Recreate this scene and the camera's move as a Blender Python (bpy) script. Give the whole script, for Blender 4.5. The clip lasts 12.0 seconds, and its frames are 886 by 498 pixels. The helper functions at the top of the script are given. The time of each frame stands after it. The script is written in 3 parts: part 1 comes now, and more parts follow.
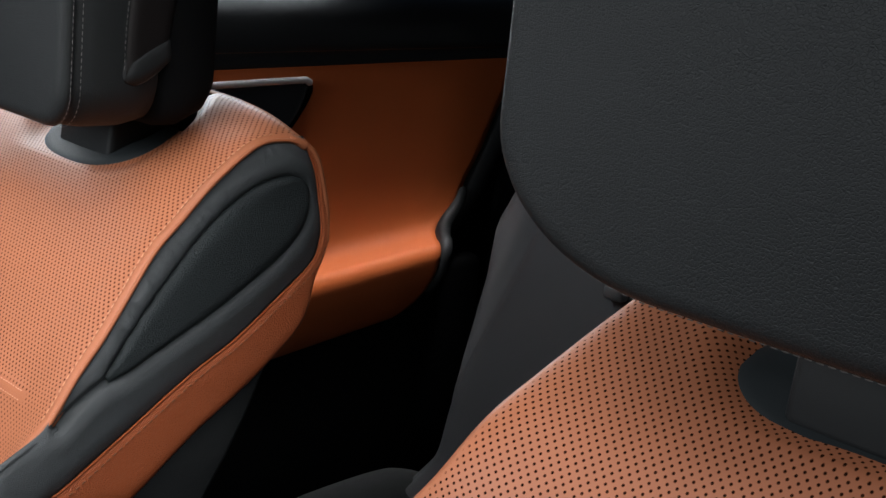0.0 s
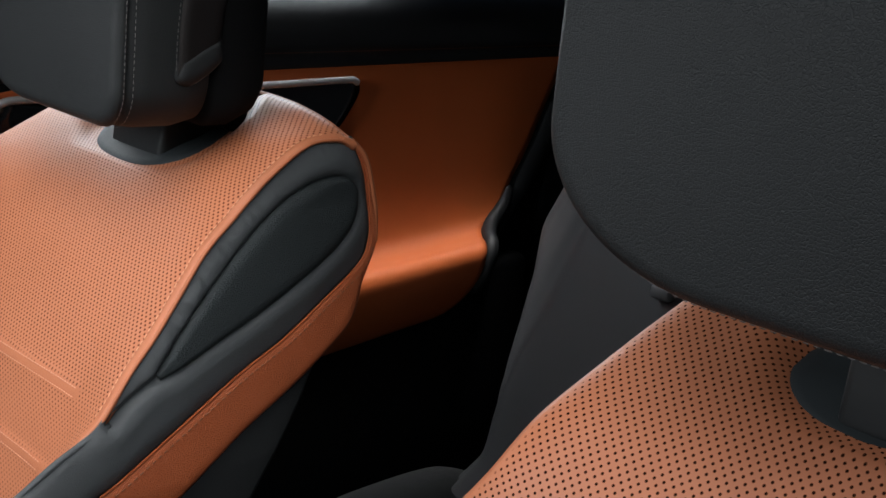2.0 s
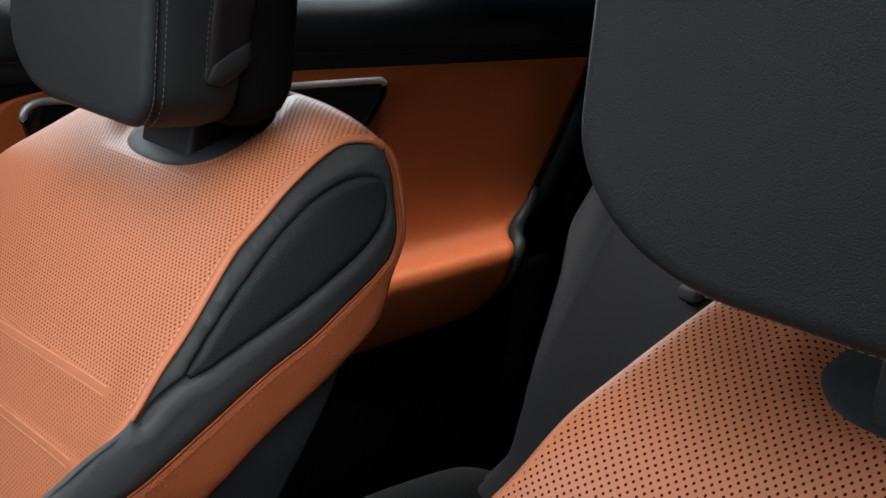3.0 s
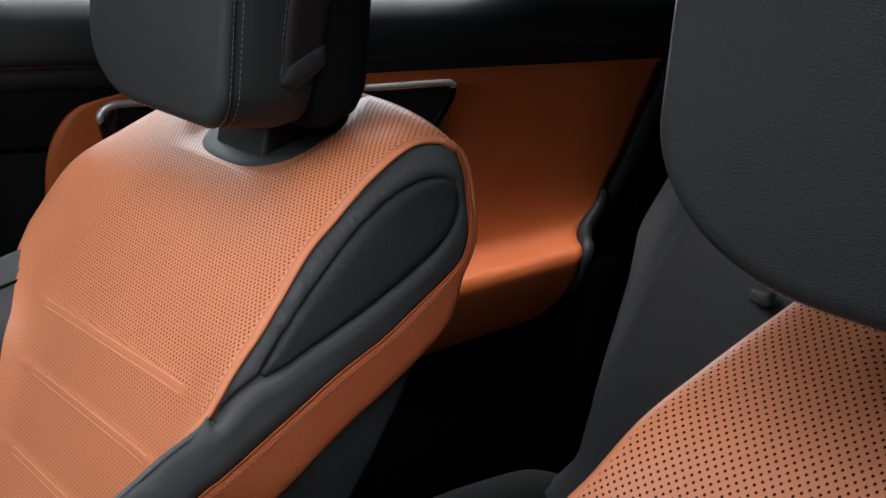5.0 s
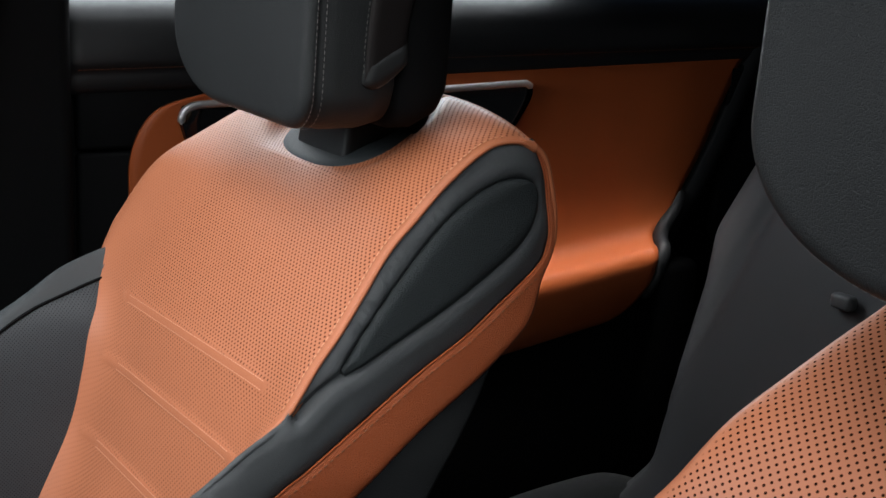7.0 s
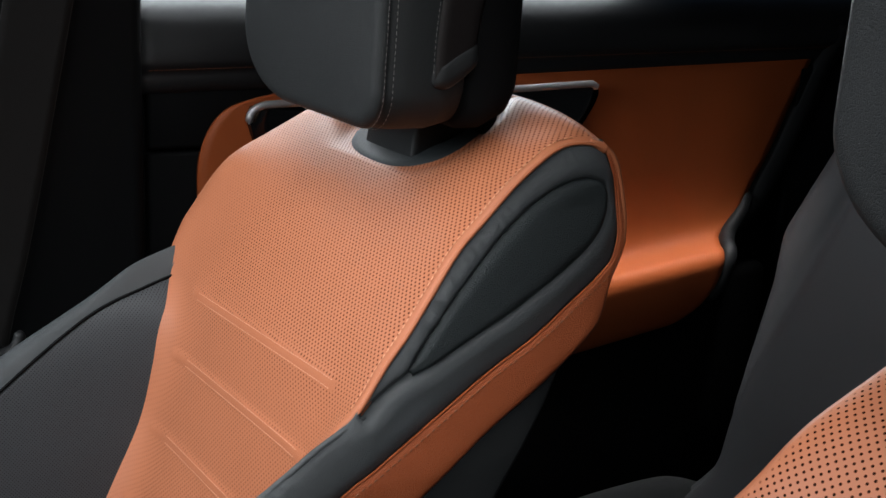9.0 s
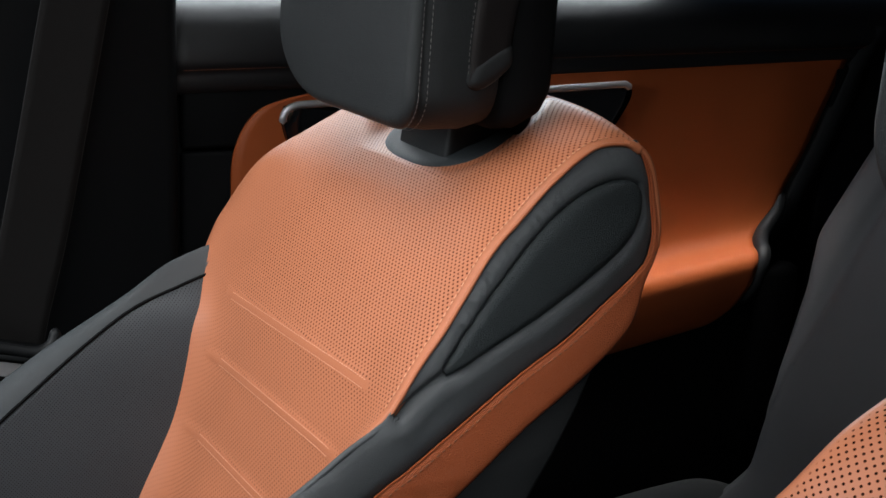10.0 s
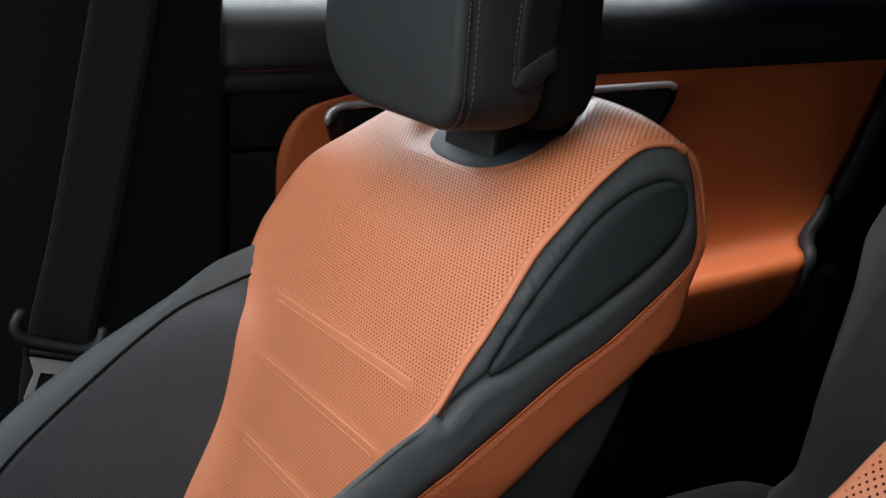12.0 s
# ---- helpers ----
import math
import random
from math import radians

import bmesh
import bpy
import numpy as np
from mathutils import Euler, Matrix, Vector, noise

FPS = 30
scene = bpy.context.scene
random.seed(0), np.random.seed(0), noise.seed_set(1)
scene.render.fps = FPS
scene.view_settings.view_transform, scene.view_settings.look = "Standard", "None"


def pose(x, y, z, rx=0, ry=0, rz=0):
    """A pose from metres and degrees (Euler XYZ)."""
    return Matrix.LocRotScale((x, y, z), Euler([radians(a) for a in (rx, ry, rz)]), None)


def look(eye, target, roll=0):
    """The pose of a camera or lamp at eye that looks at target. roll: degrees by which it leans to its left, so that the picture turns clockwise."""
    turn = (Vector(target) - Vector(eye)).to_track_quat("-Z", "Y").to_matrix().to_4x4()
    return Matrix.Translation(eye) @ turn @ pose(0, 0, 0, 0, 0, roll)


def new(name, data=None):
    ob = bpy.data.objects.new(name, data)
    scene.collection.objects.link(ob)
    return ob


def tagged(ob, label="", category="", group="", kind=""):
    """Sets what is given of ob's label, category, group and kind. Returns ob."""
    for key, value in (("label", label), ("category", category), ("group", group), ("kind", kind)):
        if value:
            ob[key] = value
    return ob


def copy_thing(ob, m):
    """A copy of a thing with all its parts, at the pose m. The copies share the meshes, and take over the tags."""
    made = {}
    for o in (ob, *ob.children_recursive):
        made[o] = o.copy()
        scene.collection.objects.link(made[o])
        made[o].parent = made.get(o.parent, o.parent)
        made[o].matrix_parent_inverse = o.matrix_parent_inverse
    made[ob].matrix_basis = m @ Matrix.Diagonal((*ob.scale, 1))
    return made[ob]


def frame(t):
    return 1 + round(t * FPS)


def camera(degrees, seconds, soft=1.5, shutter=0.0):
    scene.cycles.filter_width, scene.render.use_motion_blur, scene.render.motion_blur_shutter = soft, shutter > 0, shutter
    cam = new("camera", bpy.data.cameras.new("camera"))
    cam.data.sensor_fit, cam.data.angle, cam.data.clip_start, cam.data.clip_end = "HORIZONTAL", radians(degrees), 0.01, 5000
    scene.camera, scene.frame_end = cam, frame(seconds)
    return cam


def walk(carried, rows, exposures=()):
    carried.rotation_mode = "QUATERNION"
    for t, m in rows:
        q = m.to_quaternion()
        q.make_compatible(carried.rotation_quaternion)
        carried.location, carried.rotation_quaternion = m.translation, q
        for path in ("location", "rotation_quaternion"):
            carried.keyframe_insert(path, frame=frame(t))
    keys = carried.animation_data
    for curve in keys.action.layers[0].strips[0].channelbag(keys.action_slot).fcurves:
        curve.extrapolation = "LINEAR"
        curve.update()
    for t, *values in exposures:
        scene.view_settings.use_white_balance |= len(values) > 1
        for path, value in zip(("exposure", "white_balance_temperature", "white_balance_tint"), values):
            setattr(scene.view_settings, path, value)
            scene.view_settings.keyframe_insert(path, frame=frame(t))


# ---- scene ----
cam = camera(40.0, 12.0, soft=1.5)
# seconds, eye x y z, heading to the right of +y, pitch, lean to the right
PATH = [
    (0, 0.0000, 0.0000, 1.2000, 43.325, -14.042, -4.809),
    (0.5, -0.0007, 0.0003, 1.2007, 43.063, -14.090, -4.743),
    (1, -0.0016, 0.0004, 1.2011, 42.523, -14.162, -4.625),
    (1.5, -0.0026, 0.0006, 1.2013, 41.886, -14.218, -4.519),
    (2, -0.0036, 0.0007, 1.2014, 41.196, -14.287, -4.397),
    (2.5, -0.0048, 0.0009, 1.2014, 40.550, -14.296, -4.278),
    (3, -0.0061, 0.0011, 1.2012, 39.971, -14.341, -4.205),
    (5, -0.0121, 0.0031, 1.1999, 36.855, -14.418, -3.685),
    (5.5, -0.0137, 0.0039, 1.1995, 35.966, -14.448, -3.563),
    (6, -0.0154, 0.0048, 1.1992, 35.109, -14.482, -3.449),
    (6.5, -0.0170, 0.0058, 1.1989, 34.300, -14.523, -3.339),
    (7, -0.0187, 0.0068, 1.1986, 33.449, -14.547, -3.281),
    (9, -0.0250, 0.0111, 1.1982, 30.593, -14.683, -2.958),
    (9.5, -0.0264, 0.0120, 1.1983, 29.865, -14.724, -2.855),
    (10, -0.0277, 0.0127, 1.1985, 29.144, -14.759, -2.850),
    (10.5, -0.0288, 0.0131, 1.1988, 28.546, -14.796, -2.762),
    (11, -0.0298, 0.0132, 1.1991, 28.010, -14.824, -2.683),
    (11.5, -0.0306, 0.0130, 1.1996, 27.535, -14.857, -2.562),
    (12, -0.0312, 0.0122, 1.2001, 27.137, -14.876, -2.524),
]


def stand(x, y, z, yaw, pitch, roll):
    h, p = radians(yaw), radians(pitch)
    ahead = Vector((math.sin(h) * math.cos(p), math.cos(h) * math.cos(p), math.sin(p)))
    return look((x, y, z), Vector((x, y, z)) + ahead, -roll)


walk(cam, [(row[0], stand(*row[1:])) for row in PATH])

# ---------------------------------------------------------------- light
world = bpy.data.worlds.new("sky")
scene.world = world
world.use_nodes = True
wn = world.node_tree
sky = wn.nodes.new("ShaderNodeTexSky")
sky.sky_type, sky.sun_disc = "NISHITA", False
sky.sun_elevation, sky.sun_rotation = radians(38), radians(200)
wn.links.new(sky.outputs[0], wn.nodes["Background"].inputs[0])
wn.nodes["Background"].inputs[1].default_value = 0.02


def area_lamp(name, eye, target, wide, high, watts, colour=(1.0, 0.98, 0.96), spread=180):
    data = bpy.data.lights.new(name, "AREA")
    data.shape, data.size, data.size_y, data.energy, data.color = "RECTANGLE", wide, high, watts, colour
    data.spread = radians(spread)
    ob = new(name, data)
    ob.matrix_world = look(eye, target)
    return ob


area_lamp("windscreen_daylight", (-1.15, 1.10, 1.50), (0.38, 1.10, 0.9), 0.85, 0.5, 8.3, (0.91, 0.965, 1.0), spread=110)
area_lamp("roof_glass_daylight", (0.0, 0.60, 1.70), (0.42, 0.76, 0.9), 0.8, 0.9, 2.9, spread=70)
# added narrow strip lamp under the closed headliner, brightens only the armrest top
area_lamp("rear_roof_glass_daylight", (1.00, 1.336, 1.40), (1.00, 1.338, 0.74), 0.7, 0.07, 0.56, spread=21)
area_lamp("far_window_daylight", (0.52, 1.57, 1.27), (0.42, 0.7, 1.0), 1.3, 0.24, 4.8, (0.88, 0.95, 1.0), spread=130)
# added fill lamp high on the near side, lifts the side wings
area_lamp("near_door_daylight", (-0.25, -0.85, 2.05), (0.40, 0.9, 0.85), 1.0, 0.7, 2.05, (0.92, 0.97, 1.0), spread=60)
scene.view_settings.exposure = 0.0


# ---------------------------------------------------------------- materials
def material(name, colour, rough=0.5, metal=0.0, grain=900.0, bump=0.15, vary=0.12, spec=0.5, coat=0.0, sheen=0.0):
    """A surface with fine grain, larger mottling and uneven gloss."""
    m = bpy.data.materials.new(name)
    m.use_nodes = True
    n, l = m.node_tree.nodes, m.node_tree.links
    b = n["Principled BSDF"]
    b.inputs["Metallic"].default_value = metal
    b.inputs["Specular IOR Level"].default_value = spec
    b.inputs["Coat Weight"].default_value = coat
    b.inputs["Sheen Weight"].default_value = sheen
    co = n.new("ShaderNodeTexCoord")
    big = n.new("ShaderNodeTexNoise")
    big.inputs["Scale"].default_value, big.inputs["Detail"].default_value = 14.0, 5.0
    l.new(co.outputs["Object"], big.inputs["Vector"])
    mix = n.new("ShaderNodeMixRGB")
    mix.inputs[1].default_value = (*[c * (1 - vary) for c in colour], 1)
    mix.inputs[2].default_value = (*[min(1, c * (1 + vary)) for c in colour], 1)
    l.new(big.outputs["Fac"], mix.inputs[0])
    l.new(mix.outputs[0], b.inputs["Base Color"])
    ramp = n.new("ShaderNodeMapRange")
    ramp.inputs["To Min"].default_value, ramp.inputs["To Max"].default_value = rough - 0.06, rough + 0.08
    l.new(big.outputs["Fac"], ramp.inputs["Value"])
    l.new(ramp.outputs[0], b.inputs["Roughness"])
    if bump:
        cell = n.new("ShaderNodeTexVoronoi")
        cell.feature = "DISTANCE_TO_EDGE"
        cell.inputs["Scale"].default_value = grain
        l.new(co.outputs["Object"], cell.inputs["Vector"])
        fine = n.new("ShaderNodeTexNoise")
        fine.inputs["Scale"].default_value, fine.inputs["Detail"].default_value = grain * 0.6, 2.0
        l.new(co.outputs["Object"], fine.inputs["Vector"])
        add = n.new("ShaderNodeMath")
        add.operation = "ADD"
        cut = n.new("ShaderNodeMapRange")
        cut.inputs["From Max"].default_value = 0.16
        l.new(cell.outputs["Distance"], cut.inputs["Value"])
        half_height = n.new("ShaderNodeMath")
        half_height.operation = "MULTIPLY"
        half_height.inputs[1].default_value = 0.9
        l.new(cut.outputs[0], half_height.inputs[0])
        l.new(half_height.outputs[0], add.inputs[0])
        soft_noise = n.new("ShaderNodeMath")
        soft_noise.operation = "MULTIPLY"
        soft_noise.inputs[1].default_value = 0.45
        l.new(fine.outputs["Fac"], soft_noise.inputs[0])
        l.new(soft_noise.outputs[0], add.inputs[1])
        bp = n.new("ShaderNodeBump")
        bp.inputs["Strength"].default_value, bp.inputs["Distance"].default_value = bump, 0.0014
        l.new(add.outputs[0], bp.inputs["Height"])
        l.new(bp.outputs["Normal"], b.inputs["Normal"])
    return m


def perforate(m, pitch, radius, hole, low=0.0):
    """Punches a staggered field of small round holes, laid out in the mesh's own flat measure (metres)."""
    n, l = m.node_tree.nodes, m.node_tree.links
    b = n["Principled BSDF"]
    uv = n.new("ShaderNodeUVMap")
    uv.uv_map = "flat"

    def lattice(shift):
        sc = n.new("ShaderNodeVectorMath")
        sc.operation = "MULTIPLY_ADD"
        sc.inputs[1].default_value = (1 / pitch, 1 / (pitch * 1.1), 0)
        sc.inputs[2].default_value = (shift, shift, 0)
        l.new(uv.outputs[0], sc.inputs[0])
        fr = n.new("ShaderNodeVectorMath")
        fr.operation = "FRACTION"
        l.new(sc.outputs[0], fr.inputs[0])
        sb = n.new("ShaderNodeVectorMath")
        sb.operation = "SUBTRACT"
        sb.inputs[1].default_value = (0.5, 0.5, 0)
        l.new(fr.outputs[0], sb.inputs[0])
        ln = n.new("ShaderNodeVectorMath")
        ln.operation = "LENGTH"
        l.new(sb.outputs[0], ln.inputs[0])
        return ln.outputs["Value"]

    least = n.new("ShaderNodeMath")
    least.operation = "MINIMUM"
    l.new(lattice(0.0), least.inputs[0])
    l.new(lattice(0.5), least.inputs[1])
    mask = n.new("ShaderNodeMapRange")
    mask.inputs["From Min"].default_value, mask.inputs["From Max"].default_value = radius / pitch * 0.7, radius / pitch * 1.35
    mask.inputs["To Min"].default_value, mask.inputs["To Max"].default_value = 1.0, 0.0
    l.new(least.outputs[0], mask.inputs["Value"])
    bare = n.new("ShaderNodeAttribute")
    bare.attribute_name = "plain"
    keep = n.new("ShaderNodeMath")
    keep.operation = "SUBTRACT"
    keep.inputs[0].default_value = 1.0
    l.new(bare.outputs["Fac"], keep.inputs[1])
    both = n.new("ShaderNodeMath")
    both.operation = "MULTIPLY"
    l.new(mask.outputs[0], both.inputs[0])
    l.new(keep.outputs[0], both.inputs[1])
    mask = both
    old = b.inputs["Base Color"].links[0].from_socket
    mix = n.new("ShaderNodeMixRGB")
    mix.inputs[2].default_value = (*hole, 1)
    l.new(mask.outputs[0], mix.inputs[0])
    l.new(old, mix.inputs[1])
    l.new(mix.outputs[0], b.inputs["Base Color"])
    gloss = n.new("ShaderNodeMath")
    gloss.operation = "MULTIPLY_ADD"
    gloss.inputs[1].default_value, gloss.inputs[2].default_value = -0.35, 0.35
    l.new(mask.outputs[0], gloss.inputs[0])
    l.new(gloss.outputs[0], b.inputs["Specular IOR Level"])
    return m


TAN = (0.408, 0.141, 0.068)
tan_perforated = perforate(material("tan_perforated_leather", TAN, 0.45, grain=1100, bump=0.12, spec=0.45), 0.0055, 0.00080, (0.022, 0.007, 0.003))
tan_leather = material("tan_leather", (0.29, 0.069, 0.023), 0.52, grain=520, bump=0.45, spec=0.24)
piping_leather = material("piping_leather", (0.36, 0.115, 0.05), 0.5, grain=900, bump=0.1, spec=0.3)
tan_thread = material("tan_thread", (0.42, 0.15, 0.06), 0.6, bump=0.0)
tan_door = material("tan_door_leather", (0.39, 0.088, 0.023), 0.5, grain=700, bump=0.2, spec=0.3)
black_leather = material("black_leather", (0.015, 0.0165, 0.0175), 0.55, grain=640, bump=0.26, spec=0.22)
black_smooth = material("black_smooth_leather", (0.051, 0.057, 0.061), 0.5, grain=700, bump=0.38, spec=0.38)
black_perforated = perforate(material("black_perforated_leather", (0.038, 0.042, 0.047), 0.5, grain=1000, bump=0.15, spec=0.4), 0.0034, 0.00040, (0.010, 0.011, 0.012))
brown_thread = material("brown_thread", (0.16, 0.045, 0.015), 0.6, bump=0.0)
edge_thread = material("edge_thread", (0.58, 0.27, 0.145), 0.6, bump=0.0)
pebble_leather = material("pebble_leather", (0.020, 0.025, 0.027), 0.56, grain=500, bump=0.46, spec=0.2)
pale_thread = material("pale_tan_thread", (0.60, 0.29, 0.18), 0.6, bump=0.0)
black_sill = material("black_sill_leather", (0.010, 0.0105, 0.012), 0.48, grain=900, bump=0.2, spec=0.4)
grey_thread = material("grey_thread", (0.12, 0.116, 0.112), 0.6, bump=0.0)
dark_plastic = material("dark_plastic", (0.0040, 0.0043, 0.0048), 0.7, grain=1500, bump=0.2, spec=0.08)
slate_plastic = material("slate_plastic", (0.020, 0.024, 0.026), 0.62, grain=1500, bump=0.1, spec=0.3)
dark_slate = material("dark_slate_plastic", (0.0105, 0.0115, 0.0125), 0.5, grain=1500, bump=0.15, spec=0.3)
pale_plastic = material("pale_grey_plastic", (0.16, 0.165, 0.17), 0.45, grain=1500, bump=0.1)
gloss_black = material("gloss_black_trim", (0.006, 0.006, 0.007), 0.12, bump=0.0, coat=0.3)
recess_trim = material("recess_trim", (0.007, 0.0055, 0.0055), 0.55, grain=1500, bump=0.1, spec=0.2)
chrome = material("satin_chrome", (0.62, 0.62, 0.64), 0.48, metal=0.8, grain=2000, bump=0.03, vary=0.04)
webbing = material("belt_webbing", (0.0085, 0.0078, 0.0076), 0.85, grain=1400, bump=0.5, spec=0.1)
webbing_edge = material("belt_selvedge", (0.0095, 0.0088, 0.0086), 0.85, bump=0.0)
carpet = material("carpet", (0.012, 0.012, 0.013), 0.95, grain=1200, bump=0.8, spec=0.1)
headliner = material("headliner_fabric", (0.05, 0.05, 0.052), 0.95, grain=1500, bump=0.5, spec=0.1)


# ---------------------------------------------------------------- mesh helpers
def smooth(points, count):
    """A smooth line of count points through the given ones, at even steps of their number."""
    p = np.array(points, float)
    k = np.linspace(0, len(p) - 1, count)
    i = np.minimum(k.astype(int), len(p) - 2)
    f = (k - i)[:, None]
    a, b, c, d = p[np.maximum(i - 1, 0)], p[i], p[i + 1], p[np.minimum(i + 2, len(p) - 1)]
    return 0.5 * (2 * b + (c - a) * f + (2 * a - 5 * b + 4 * c - d) * f**2 + (3 * b - a - 3 * c + d) * f**3)


def even(points, count, first=400):
    """The same line at even steps of its length."""
    p = smooth(points, first)
    s = np.r_[0, np.cumsum(np.linalg.norm(np.diff(p, axis=0), axis=1))]
    k = np.linspace(0, s[-1], count)
    return np.stack([np.interp(k, s, p[:, j]) for j in range(p.shape[1])], 1)


def mesh_of(name, verts, faces, mat, uv=None, flat=False):
    me = bpy.data.meshes.new(name)
    me.from_pydata([tuple(map(float, v)) for v in verts], [], [tuple(map(int, f)) for f in faces])
    if uv is not None:
        layer = me.uv_layers.new(name="flat")
        for lp in me.loops:
            layer.data[lp.index].uv = uv[lp.vertex_index]
    me.materials.append(mat)
    me.polygons.foreach_set("use_smooth", [not flat] * len(me.polygons))
    me.update()
    return me


def sheet(points, closed_u=False, closed_v=False):
    """Vertices and faces of a grid of points[u][v]."""
    g = np.array(points, float)
    nu, nv = g.shape[:2]
    faces = []
    for a in range(nu if closed_u else nu - 1):
        for b in range(nv if closed_v else nv - 1):
            c, d = (a + 1) % nu, (b + 1) % nv
            faces.append((a * nv + b, c * nv + b, c * nv + d, a * nv + d))
    return g.reshape(-1, 3), faces


def thing(name, label, category, group="", kind="", at=(0, 0, 0)):
    ob = tagged(new(name), label, category, group, kind)
    ob.location = at
    return ob


def part(name, me, parent, label="", thick=0.0, kind=""):
    ob = new(name, me)
    ob.parent = parent
    if thick:
        mod = ob.modifiers.new("thickness", "SOLIDIFY")
        mod.thickness, mod.offset = abs(thick), -1.0 if thick > 0 else 1.0
    return tagged(ob, label, "", "", kind)


def tube_data(line, radius, sides=8, flatten=1.0, taper=False):
    p = np.array(line, float)
    t = np.gradient(p, axis=0)
    t /= np.linalg.norm(t, axis=1)[:, None] + 1e-12
    a = np.cross(t[0], (0.31, 0.17, 0.93))
    rings = []
    for i, (c, d) in enumerate(zip(p, t)):
        # carried along, so that the ring never twists
        a = a - d * (a @ d)
        a = a / (np.linalg.norm(a) + 1e-12)
        b = np.cross(d, a)
        r = radius * (math.sin(math.pi * (i + 0.4) / (len(p) - 0.2)) ** 0.5 if taper else 1)
        ang = np.arange(sides) * 2 * math.pi / sides
        rings.append(c + r * (np.cos(ang)[:, None] * a + flatten * np.sin(ang)[:, None] * b))
    v, f = sheet(rings, closed_v=True)
    n = len(p)
    f = list(f) + [tuple(range(sides))[::-1], tuple((n - 1) * sides + k for k in range(sides))]
    return v, f


def tube(name, line, radius, mat, sides=8):
    v, f = tube_data(line, radius, sides)
    return mesh_of(name, v, f, mat)


def rod(name, line, radius, mat, sides=12):
    """A tube with rounded ends."""
    p = even(line, 120)
    s = np.r_[0, np.cumsum(np.linalg.norm(np.diff(p, axis=0), axis=1))]
    gap = np.minimum(s, s[-1] - s) / radius
    k = np.sqrt(np.maximum(1e-4, 1 - np.maximum(0, 1 - gap) ** 2))
    v, f = tube_data(p, radius, sides)
    v = np.array(v).reshape(len(p), sides, 3)
    v = p[:, None] + (v - p[:, None]) * k[:, None, None]
    return mesh_of(name, v.reshape(-1, 3), f, mat)


def stitches(name, line, mat, length=0.0042, gap=0.0022, radius=0.00055, lift=(0, 0, 0)):
    """A row of short sunk threads along a line, joined."""
    p = np.array(line, float)
    s = np.r_[0, np.cumsum(np.linalg.norm(np.diff(p, axis=0), axis=1))]
    at = lambda k: np.array([np.interp(k, s, p[:, j]) for j in range(3)]) + np.array(lift)
    verts, faces, k = [], [], 0.0
    while k + length < s[-1]:
        seg = [at(k + length * q) for q in (0, 0.33, 0.67, 1)]
        v, f = tube_data(seg, radius, 5, taper=True)
        base = len(verts)
        verts.extend(v)
        faces.extend([tuple(base + i for i in q) for q in f])
        k += length + gap
    return mesh_of(name, verts, faces, mat)


def box_data(size, bevel, segments=3):
    bm = bmesh.new()
    bmesh.ops.create_cube(bm, size=1.0)
    bmesh.ops.scale(bm, vec=size, verts=bm.verts)
    bmesh.ops.bevel(bm, geom=list(bm.edges), offset=bevel, segments=segments, profile=0.5, affect="EDGES")
    return bm


def box(name, lo, hi, bevel, mat, turn=None, segments=3):
    bm = box_data([b - a for a, b in zip(lo, hi)], bevel, segments)
    if turn is not None:
        bmesh.ops.transform(bm, matrix=turn, verts=bm.verts)
    bmesh.ops.translate(bm, vec=[(a + b) / 2 for a, b in zip(lo, hi)], verts=bm.verts)
    me = bpy.data.meshes.new(name)
    bm.to_mesh(me)
    bm.free()
    me.materials.append(mat)
    me.polygons.foreach_set("use_smooth", [True] * len(me.polygons))
    me.set_sharp_from_angle(angle=radians(35))
    return me


def bell(d, w):
    return np.exp(-((d / w) ** 2))


# ---------------------------------------------------------------- front seat
# Lines of the backrest in (half width, x, z); x runs to the car's rear.
SEAM = [(.170, .215, .500), (.172, .258, .624), (.175, .294, .705), (.177, .311, .764), (.188, .322, .815), (.213, .346, .855),
        (.211, .370, .885), (.206, .391, .907), (.200, .412, .932), (.193, .438, .963), (.188, .465, .986), (.184, .496, 1.013),
        (.181, .532, 1.036), (.181, .560, 1.039), (.182, .576, 1.035)]
SPINE = [(.240, .500), (.290, .642), (.315, .710), (.329, .760), (.341, .800), (.356, .845), (.374, .875), (.391, .900),
         (.410, .925), (.432, .952), (.449, .974), (.470, .997), (.504, 1.028), (.541, 1.052), (.572, 1.058)]
HALF_Z, HALF = [.40, .70, .80, .87, .91, .95, .99, 1.04, 1.10], [.232, .232, .226, .214, .205, .196, .187, .181, .170]
CREST = [(.579, 1.033), (.560, 1.039), (.532, 1.036), (.496, 1.013), (.465, .986), (.438, .963), (.412, .932), (.391, .907),
         (.370, .885), (.346, .855), (.313, .835), (.277, .812), (.178, .753), (.093, .688), (.02, .60), (-.02, .50)]
WING_REAR = [(.579, 1.033), (.588, 1.010), (.591, .973), (.588, .956), (.577, .939), (.540, .915), (.501, .891), (.458, .870),
             (.407, .840), (.358, .811), (.332, .797), (.265, .750), (.180, .680), (.10, .60), (.06, .50)]
STRIP_REAR = [(.577, 1.040), (.591, 1.020), (.598, .973), (.594, .951), (.581, .928), (.565, .895), (.529, .868), (.499, .849),
              (.456, .824), (.401, .785), (.335, .735), (.25, .66), (.18, .58), (.14, .50)]
BACK_EDGE = [(.5750, 1.040), (.5890, 1.020), (.5955, .973), (.5915, .951), (.5785, .928), (.5630, .895), (.533, .866), (.514, .834),
             (.486, .793), (.468, .765), (.430, .700), (.390, .630), (.35, .56), (.32, .50)]
